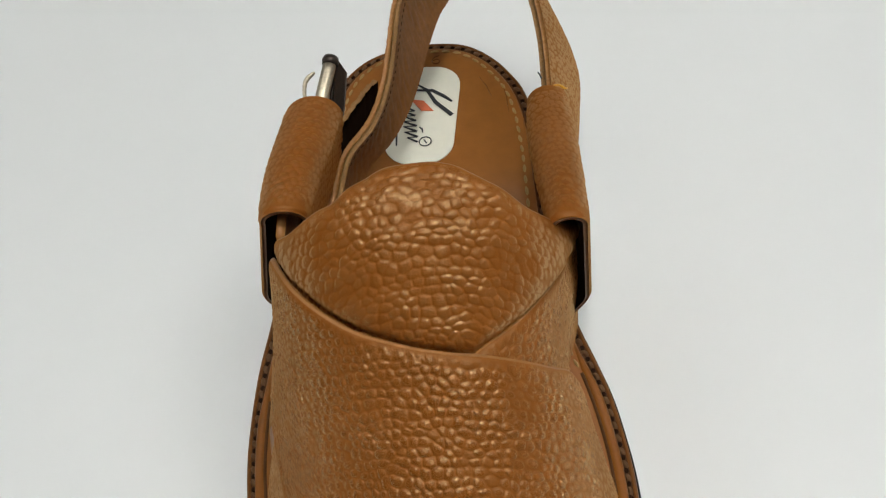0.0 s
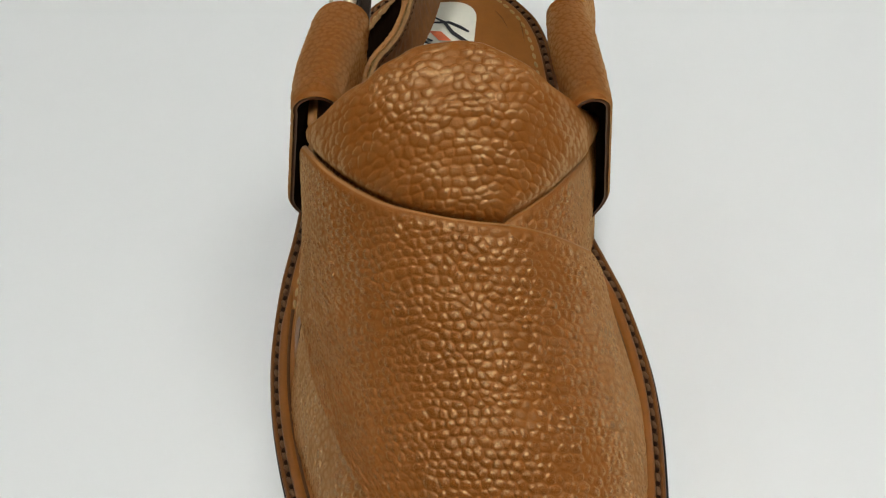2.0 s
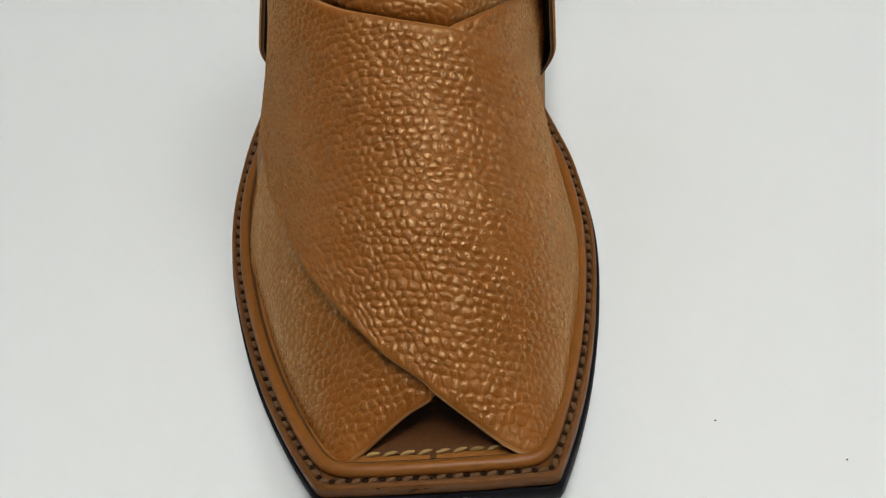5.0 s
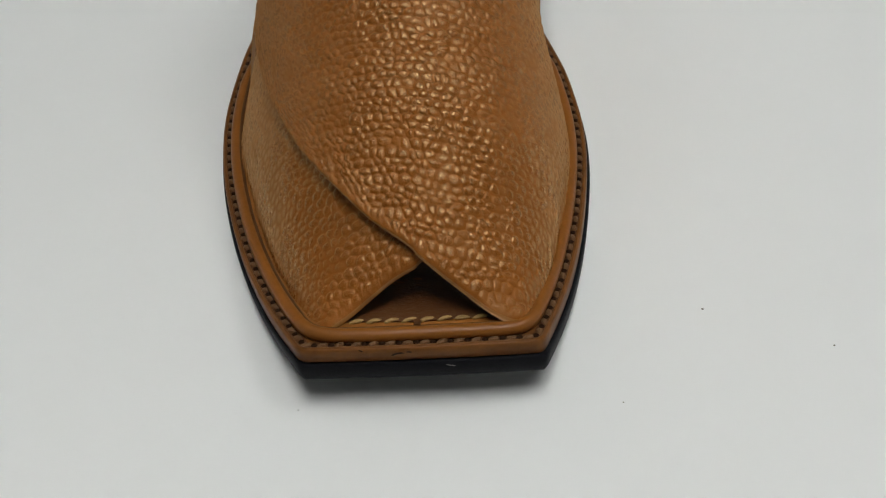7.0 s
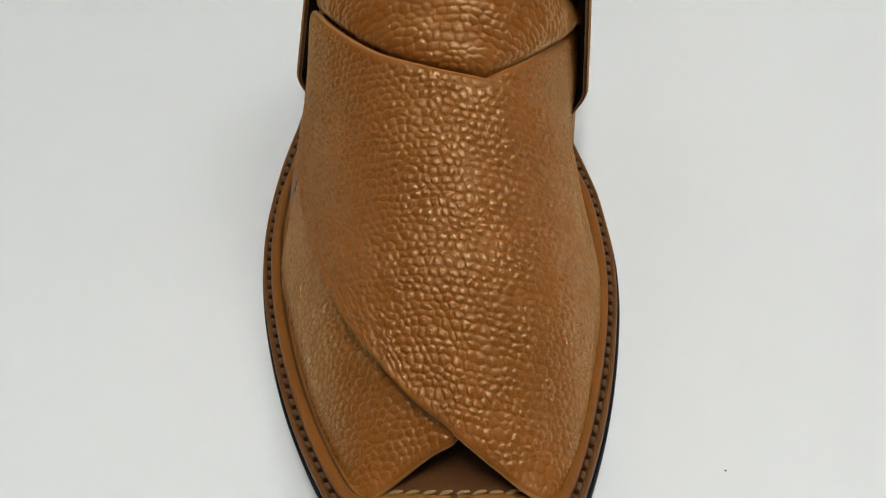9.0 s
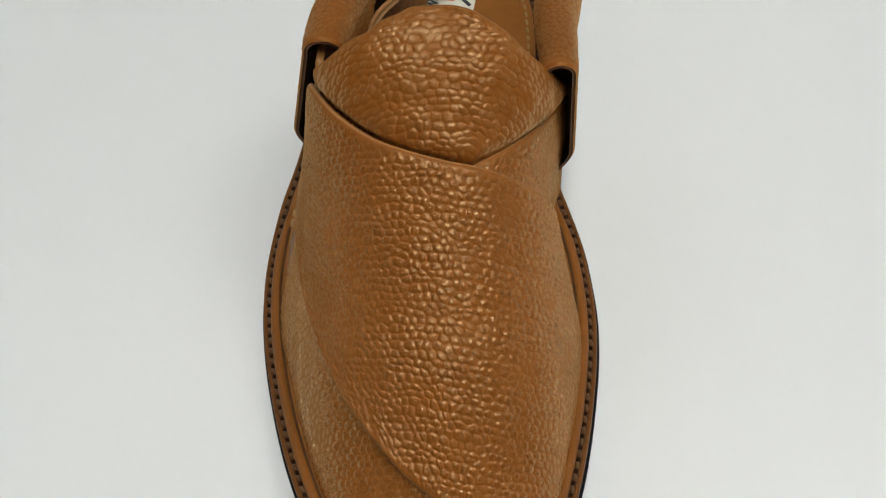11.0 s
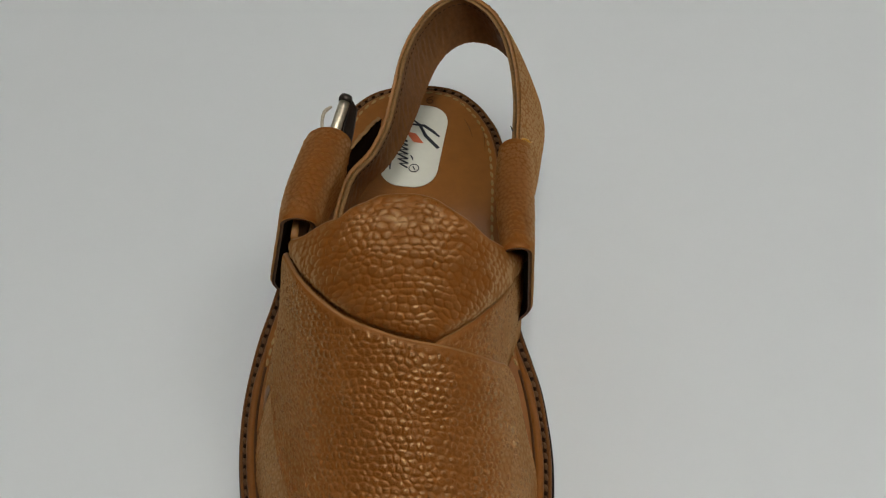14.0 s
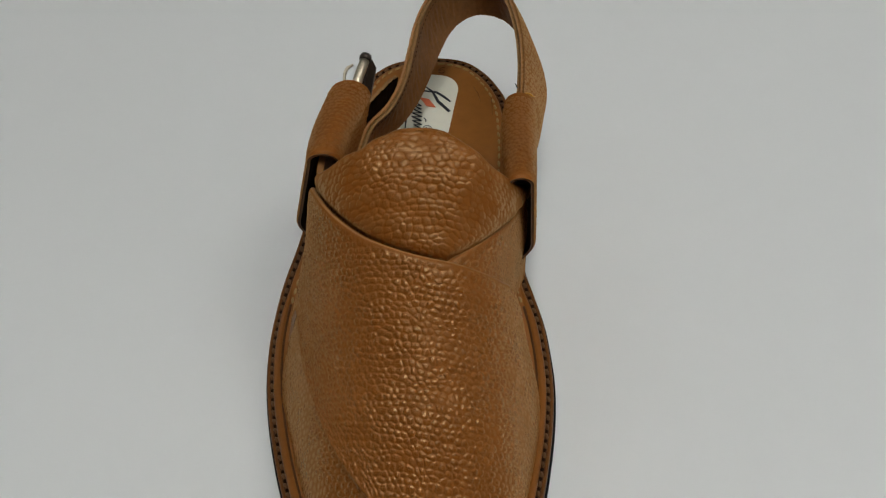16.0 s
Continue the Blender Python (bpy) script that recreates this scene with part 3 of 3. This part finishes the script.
def tongue_lift(y, a):
    """Sunk where it slips under the bands, puffed between."""
    cover = np.maximum(up_high(a), un_high(a))
    d = np.maximum(y - cover, -6)
    return -0.2 - 3.4 * np.exp(-np.maximum(d, 0) / 1.3) + 1.2 * np.exp(-((a / 30) ** 2)) * np.clip(d / 20, 0, 1) - 1.2 * np.clip(1 - (tongue_high(a) - y) / 5, 0, 1) ** 2


band("tongue", ANG[(ANG > -66) & (ANG < 71)], tongue_low, tongue_high, 0.0, 2.4, leather_tongue, tongue_lift, 190, "domed tongue of coarse pebbled leather", lambda u, v: 0.46 * pebbles(u, v, 2.9, 5, 1.0, 1.2, 0.13, 0.64) + 0.2 * waves(u, v, 10, 8))


# ---------------------------------------------------------------- side loops
def loop(name, axis, widths, out_drop, in_drop, side, flare, label):
    """Leather folded over like a tunnel round the strap. axis: crown points front to back; side: -1 outer wall at lower x."""
    st = 120
    mid = curve3(axis, st)
    u = np.linspace(0, 1, st)
    w = np.interp(u, np.linspace(0, 1, len(widths)), widths) / 2
    od = np.interp(u, np.linspace(0, 1, len(out_drop)), out_drop)
    idr = np.interp(u, np.linspace(0, 1, len(in_drop)), in_drop)
    outer, inner = [], []
    for k in range(st):
        rows_o, rows_i = [], []
        for thick, rows in ((0.0, rows_o), (2.0, rows_i)):
            wk = w[k] - thick
            prof = []
            for f in np.linspace(1, 0, 80)[:-1]:
                tuck = max(0.0, (f - 0.72) / 0.28) ** 2
                prof.append((side * (wk + flare * f * od[k] - 9.0 * tuck), -w[k] - f * (od[k] - w[k])))
            for a in np.linspace(0, PI, 70):
                prof.append((side * wk * math.cos(a), -w[k] + wk * math.sin(a)))
            for f in np.linspace(0, 1, 50)[1:]:
                prof.append((-side * (wk - 0.12 * f * idr[k]), -w[k] - f * (idr[k] - w[k])))
            for x, z in prof:
                rows.append(mid[k] + (x, 0, z))
        outer.append(rows_o)
        inner.append(rows_i)
    outer, inner = np.array(outer), np.array(inner)
    # soften the two end edges
    for k, f in ((0, 0.9), (1, 0.5), (2, 0.2), (st - 1, 0.9), (st - 2, 0.5), (st - 3, 0.2)):
        outer[k] = outer[k] + (inner[k] - outer[k]) * f * 0.45
    # the grain fades out towards the cut edges
    ends = np.clip(np.minimum(np.arange(st), np.arange(st)[::-1]) / 9.0 - 0.2, 0, 1)[:, None] * np.ones(outer.shape[1])
    # the front edge slants back as it drops
    for g in (outer, inner):
        g[..., 1] += 8.0 * (1 - u)[:, None] * np.clip((mid[:, None, 2] - g[..., 2]) / 58, 0, 1)
    part(name, sheet(name, outer, inner, leather_loop, dyed_edge, shade_lining, relief=lambda u, v: 0.34 * pebbles(u, v, 2.5, 11, 1.0, 1.05) * ends), sandal, label)


loop("side_loop", [(-39.2, 152.5, 97.0), (-38, 168, 96.8), (-35.6, 184, 95), (-33.4, 200.5, 92)], [14.6, 16, 17.6, 17.6], [65, 58, 45, 30], [16, 26, 30, 24], -1, 0.24, "pebbled tan leather loop round the strap")
loop("side_loop", [(38.2, 141.5, 94.5), (38.1, 158, 92), (38.2, 178, 87), (39, 207, 78)], [11.6, 13.4, 14.7, 12.6], [66, 58, 45, 30], [14, 26, 32, 30], 1, 0.03, "pebbled tan leather loop round the strap")

# ---------------------------------------------------------------- heel strap
TOP = [(38.5, 196, 72), (39.5, 215, 71), (40, 234, 75), (38.5, 248, 80), (34.5, 260, 86), (26.5, 272.5, 88.5), (17, 278.5, 89), (6.5, 272.5, 89), (-1, 262, 87), (-6.5, 246, 85), (-9.5, 231, 80), (-12, 220, 75.5), (-18, 203, 73), (-25.5, 192, 72), (-28.5, 180, 70), (-31, 162, 66)]
LOW = [(46, 200, 50), (49, 217, 50), (51.3, 240, 50), (48, 256, 54), (41.5, 268, 59.5), (33, 277, 62.5), (19, 280, 63), (10, 274, 62.5), (6, 268, 62), (1, 256, 60), (-3.5, 243, 56), (-9, 228, 53), (-15, 216, 52), (-24, 203, 52), (-29, 186, 50), (-31, 166, 48)]


def strap():
    n = 420
    a, b = curve3(TOP, n), curve3(LOW, n)
    along_edge = np.arange(n) * 0.75
    rough = 0.22 * waves(along_edge, 0 * along_edge, 2.6, 41) + 0.12 * waves(along_edge, 0 * along_edge, 1.6, 42)
    a[:, 2] += rough
    b[:, 2] += 0.8 * np.roll(rough, 37)
    f = np.linspace(0, 1, 49)
    mid = a[:, None] + (b - a)[:, None] * f[None, :, None]
    nor = normals_of(mid)
    # outwards: away from the heel's middle
    sign = np.sign((nor[:, 24] * (mid[:, 24] - (15, 225, 65))).sum(1))
    ref = np.sign(np.median(sign))
    nor = nor * ref
    bow = (0.8 * np.sin(PI * f))[None, :, None]
    mid = mid + nor * bow
    u, v = np.meshgrid(np.arange(n) * 0.75, f * 24, indexing="ij")
    crease = (0.16 * waves(u, v, 6, 21) + 0.12 * waves(u, v * 0.4, 3.4, 22))[..., None] * np.sin(PI * f)[None, :, None]
    outer, seam, inner = mid + nor * 1.8, mid + nor * 0.1, mid - nor * (1.6 + crease)
    s = part("heel_strap", sheet("heel_strap", outer, seam + nor * 0.12, leather_loop, cut_edge, relief=lambda u, v: 0.18 * pebbles(u, v, 2.4, 15)), sandal, "tan leather heel strap standing up behind")
    part("strap_lining", sheet("strap_lining", seam - nor * 0.12, inner, raw_edge, raw_edge, lining), s, "brown lining with a pale raw edge")
    # a row of small stitches just under the top edge, on the lining
    line = inner[:, 5] - nor[:, 5] * 0.1
    length = np.r_[0, np.cumsum(np.linalg.norm(np.diff(line, axis=0), axis=1))]
    me = stitch_mesh("strap_stitch", 1.6, 0.45, 0.45, groove_brown)
    for w in np.arange(14, length[-1] - 30, 2.6):
        p = np.array([np.interp(w, length, line[:, k]) for k in range(3)])
        q = np.array([np.interp(w + 1, length, line[:, k]) for k in range(3)])
        ob = part("strap_stitch", me, s)
        ob.location = p * MM
        ob.rotation_euler = Vector(q - p).to_track_quat("X", "Z").to_euler()
    return s


strap_ob = strap()


def ribbon(name, top, low, thick, mat, edge, inner_mat, label, parent, n=30, ragged=0.0):
    a, b = curve3(top, n), curve3(low, n)
    rnd = np.random.RandomState(3)
    a = a + rnd.uniform(-ragged, ragged, a.shape)
    f = np.linspace(0, 1, 7)
    mid = a[:, None] + (b - a)[:, None] * f[None, :, None]
    nor = normals_of(mid)
    return part(name, sheet(name, mid + nor * thick / 2, mid - nor * thick / 2, mat, edge, inner_mat), parent, label)


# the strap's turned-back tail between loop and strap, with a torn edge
ribbon("strap_tail", [(-30, 190, 80), (-26.5, 199, 79), (-21, 209, 78.5), (-17, 216.5, 77.5), (-15.2, 219.5, 76.5)], [(-30, 188, 62), (-27, 197, 62), (-23, 206, 62), (-19.5, 212, 62), (-18, 215, 62)], 1.8, shade_lining, raw_edge, shade_lining, "torn end of the strap, inside darkened as shade", strap_ob, 40, 0.35)
# strap end lying in the mouth of the loop
ribbon("strap_end", [(-40.5, 150, 88.5), (-40, 156, 90), (-39, 172, 90), (-36, 192, 86)], [(-41.5, 150, 76), (-41, 156, 76), (-39.5, 172, 74), (-37, 192, 70)], 2.6, smooth_leather, cut_edge, smooth_leather, "strap end with a cut edge", strap_ob)

# ---------------------------------------------------------------- buckle
buckle = new("buckle")
buckle.parent = sandal
tagged(buckle, "aged metal buckle with a cream roller")
part("roller", tube("roller", curve3([(-33.5, 198, 81), (-31, 208, 84.5), (-28.4, 218.5, 87)], 8), 2.15, steel, 14), buckle, "pale worn metal roller")
part("end_cap", tube("end_cap", curve3([(-28.5, 217.8, 86.8), (-28.1, 219.6, 87.4), (-27.9, 220.4, 87.6)], 3), [2.5, 2.8, 2.4], dark_metal, 14), buckle, "dark end cap")
ribbon("buckle_frame", [(-26.9, 220.5, 87.2), (-28.4, 211, 83.6), (-30.5, 199, 78.5)], [(-24.6, 219.5, 81), (-25.8, 210, 77.5), (-28, 198, 72.5)], 1.3, dark_metal, dark_metal, dark_metal, "dark flat metal side plate", buckle, 12)
part("prong", tube("prong", curve3([(-35.2, 200, 80.6), (-36.6, 205.5, 82), (-37.3, 210.5, 83.4), (-36.4, 215.2, 84.6), (-33.9, 217.4, 85.0)], 18), [0.65] * 12 + [0.75] * 4 + [0.65, 0.45], steel, 8), buckle, "thin bent metal prong")


# ---------------------------------------------------------------- label on the footbed
def rounded(w, h, r, n=8):
    out = []
    for cx, cy, a0 in ((w - r, h - r, 0), (-w + r, h - r, 90), (-w + r, -h + r, 180), (w - r, -h + r, 270)):
        out += [(cx + r * math.cos(radians(a0 + 90 * k / n)), cy + r * math.sin(radians(a0 + 90 * k / n))) for k in range(n + 1)]
    return out


def bed_z(y):
    return float(SPRING(y)) + T0 + FB


def slab(name, points, z0, z1, mat):
    n = len(points)
    verts = [(x, y, bed_z(y) + z0) for x, y in points] + [(x, y, bed_z(y) + z1) for x, y in points]
    faces = [tuple(range(n, 2 * n)), tuple(range(n))[::-1]] + [(j, (j + 1) % n, n + (j + 1) % n, n + j) for j in range(n)]
    return mesh_from(name, np.array(verts) * MM, faces, mat, False)


def stroke(points, width):
    """The outline of a tapered brush stroke through 2D points."""
    p = np.array(points, float)
    t = np.gradient(p, axis=0)
    t /= np.linalg.norm(t, axis=1, keepdims=True)
    n = np.stack([-t[:, 1], t[:, 0]], 1)
    w = np.array(width if not np.isscalar(width) else [width] * len(p))[:, None] / 2
    return [tuple(q) for q in p + n * w] + [tuple(q) for q in (p - n * w)[::-1]]


def tilted(points, a=8.0):
    c, s = math.cos(radians(a)), math.sin(radians(a))
    return [(-5 + x * c + y * s, 243.8 + y * c - x * s) for x, y in points]


label = part("heel_label", slab("heel_label", tilted(rounded(13.0, 24.5, 10.5)), -0.6, 0.5, cream), footbed, "cream oblong label on the heel")
for pts, w in (([(-12, 253), (-7, 256), (-1, 255), (3, 251.5), (6.3, 248)], [0.5, 1.0, 1.4, 1.5, 0.9]), ([(-7.5, 260), (-3, 255.5), (0, 248.5), (6, 241)], [0.5, 1.2, 1.6, 1.6]),
               ([(-11.6, 248), (-8.2, 245.2)], [0.5, 0.9]), ([(-12.2, 245.6), (-8.0, 242.8)], [0.6, 0.9]), ([(-12.4, 243.2), (-7.8, 240.2)], [0.5, 1.0]), ([(-12.8, 240.6), (-7.6, 237.6)], [0.6, 0.9]), ([(-12.6, 238), (-7.6, 234.8)], [0.5, 1.1]),
               ([(-12.2, 235.2), (-7.4, 232.2)], [0.6, 1.0]), ([(-11.4, 232.4), (-7.6, 229.8)], [0.5, 0.9]), ([(-8.2, 245.2), (-12.2, 245.6)], 0.4), ([(-8.0, 242.8), (-12.4, 243.2)], 0.35), ([(-7.8, 240.2), (-12.8, 240.6)], 0.4), ([(-7.6, 237.6), (-12.6, 238)], 0.35), ([(-7.6, 234.8), (-12.2, 235.2)], 0.4), ([(-7.4, 232.2), (-11.4, 232.4)], 0.35),
               ([(-6.6, 237), (-5.6, 235.6), (-5.4, 234)], [0.4, 0.7, 0.4]), ([(-15.0, 240), (-15.3, 235), (-15.5, 229)], [0.6, 0.8, 0.6])):
    part("mark", slab("mark", stroke(pts, w), 0.5, 0.62, ink), label)
part("diamond", slab("diamond", [(-9.5, 251.5), (-4.5, 250), (-0.8, 244), (-5.5, 245)], 0.5, 0.62, orange_ink), label, "orange lozenge")
ringline = [(-4.7 + 2.2 * math.cos(a), 229.6 + 2.2 * math.sin(a), bed_z(230) + 0.55) for a in np.linspace(0, 2 * PI, 25)[:-1]]
part("mark", tube("mark", ringline, 0.2, ink, 6, closed=True), label)
part("mark", slab("mark", stroke([(-5.2, 230.6), (-4.2, 228.6)], 0.5), 0.5, 0.62, ink), label)

# dark leather sheet on the footbed, its colour painting the shade under the toe
def toe_shade_sheet():
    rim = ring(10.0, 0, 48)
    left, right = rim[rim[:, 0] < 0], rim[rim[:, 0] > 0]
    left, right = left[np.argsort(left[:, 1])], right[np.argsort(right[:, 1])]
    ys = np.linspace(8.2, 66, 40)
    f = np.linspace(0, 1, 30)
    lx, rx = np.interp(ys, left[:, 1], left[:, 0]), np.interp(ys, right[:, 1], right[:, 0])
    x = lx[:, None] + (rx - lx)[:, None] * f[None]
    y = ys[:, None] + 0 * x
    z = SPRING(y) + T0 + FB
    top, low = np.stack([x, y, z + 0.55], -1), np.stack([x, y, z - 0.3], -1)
    return sheet("toe_shade_sheet", top, low, toe_shade, relief=lambda u, v: 0.05 * waves(u, v, 2.2, 31))


part("toe_shade_sheet", toe_shade_sheet(), footbed, "dark brown fine-grained sheet painting the shade under the toe")

# size stamp and two creases in the footbed
size_mark = [(2.6, 274.3), (0.6, 273.6), (-0.4, 271.8), (0.2, 270.2), (1.8, 270.0), (2.6, 271.2), (1.8, 272.3), (0.0, 271.8)]
part("size_stamp", tube("size_stamp", curve3([(x, y, bed_z(y) + 0.15) for x, y in size_mark], 30), 0.24, welt_leather, 6), footbed, "faint dark stamped size figure")
for pts, w in (([(17.5, 259.5), (20, 254), (21.5, 248)], [0.1, 0.35, 0.1]), ([(26.2, 254), (27, 247), (27.2, 239)], [0.1, 0.45, 0.1])):
    part("crease", slab("crease", stroke(pts, w), 0.05, 0.26, welt_leather), footbed, "thin dark crease")

# ---------------------------------------------------------------- loose ends and flaws
for pts in ([(38.6, 210, 70.5), (37.9, 210.8, 71.2)], [(38.4, 216.5, 71.0), (37.7, 218, 71.9), (37.4, 218.4, 72.2)], [(38.5, 217, 70.7), (38.0, 217.4, 71.4)]):
    part("loose_thread", tube("loose_thread", curve3(pts, 5), 0.25, black_thread, 6), strap_ob, "short black thread end")
part("glue_smear", tube("glue_smear", curve3([(41, 206, 77.5), (43, 207.5, 76.2), (45, 207, 74.8), (46, 209, 73)], 9), [0.15, 0.4, 0.5, 0.4, 0.6, 0.45, 0.3, 0.4, 0.15], glue, 7, squash=0.7), sandal, "yellow glue smear")

for k, (x, y, r) in enumerate(((79.3, 27.2, 0.34), (112, 12.5, 0.32), (-33.8, -2, 0.2), (53, -3.5, 0.2))):
    bm = bmesh.new()
    bmesh.ops.create_icosphere(bm, subdivisions=1, radius=r * MM)
    for v in bm.verts:
        v.co = Vector((v.co.x * random.uniform(0.7, 1.5), v.co.y * random.uniform(0.6, 1.2), max(v.co.z * 0.5, -0.0001)))
    me = bpy.data.meshes.new("dust_speck")
    bm.to_mesh(me)
    bm.free()
    me.materials.append(dust)
    ob = new("dust_speck", me)
    ob.location = (x * MM, y * MM, 0.0001)
    tagged(ob, "tiny dark dust speck on the white table", "dust speck", "dust specks")

# scuffs on the toe edge
scuff = plain("dark_scuff", (0.03, 0.015, 0.007), 0.8, grain=3000, vary=0.4, spec=0.05)
pale_scuff = plain("pale_scratch", (0.16, 0.15, 0.14), 0.7, grain=3000, vary=0.4)
for pts, w, mat, label in (([(-14.6, 0.0, 22.4), (-13.6, -0.1, 21.8)], 0.35, scuff, "small dark scuff"), ([(-6.6, 0.0, 19.6), (-4.6, -0.1, 20.6), (-3.2, 0.0, 20.4)], 0.4, scuff, "small dark scuff"),
                           ([(-2.6, 0.0, 20.9), (-1.2, 0.0, 20.7)], 0.3, scuff, "small dark scuff"), ([(7.2, -0.45, 15.6), (9.6, -0.45, 14.9)], 0.22, pale_scuff, "thin pale scratch")):
    part("scuff", tube("scuff", curve3(pts, 7), [0.06] + [w * 0.6] * 5 + [0.06], mat, 6), midsole, label)
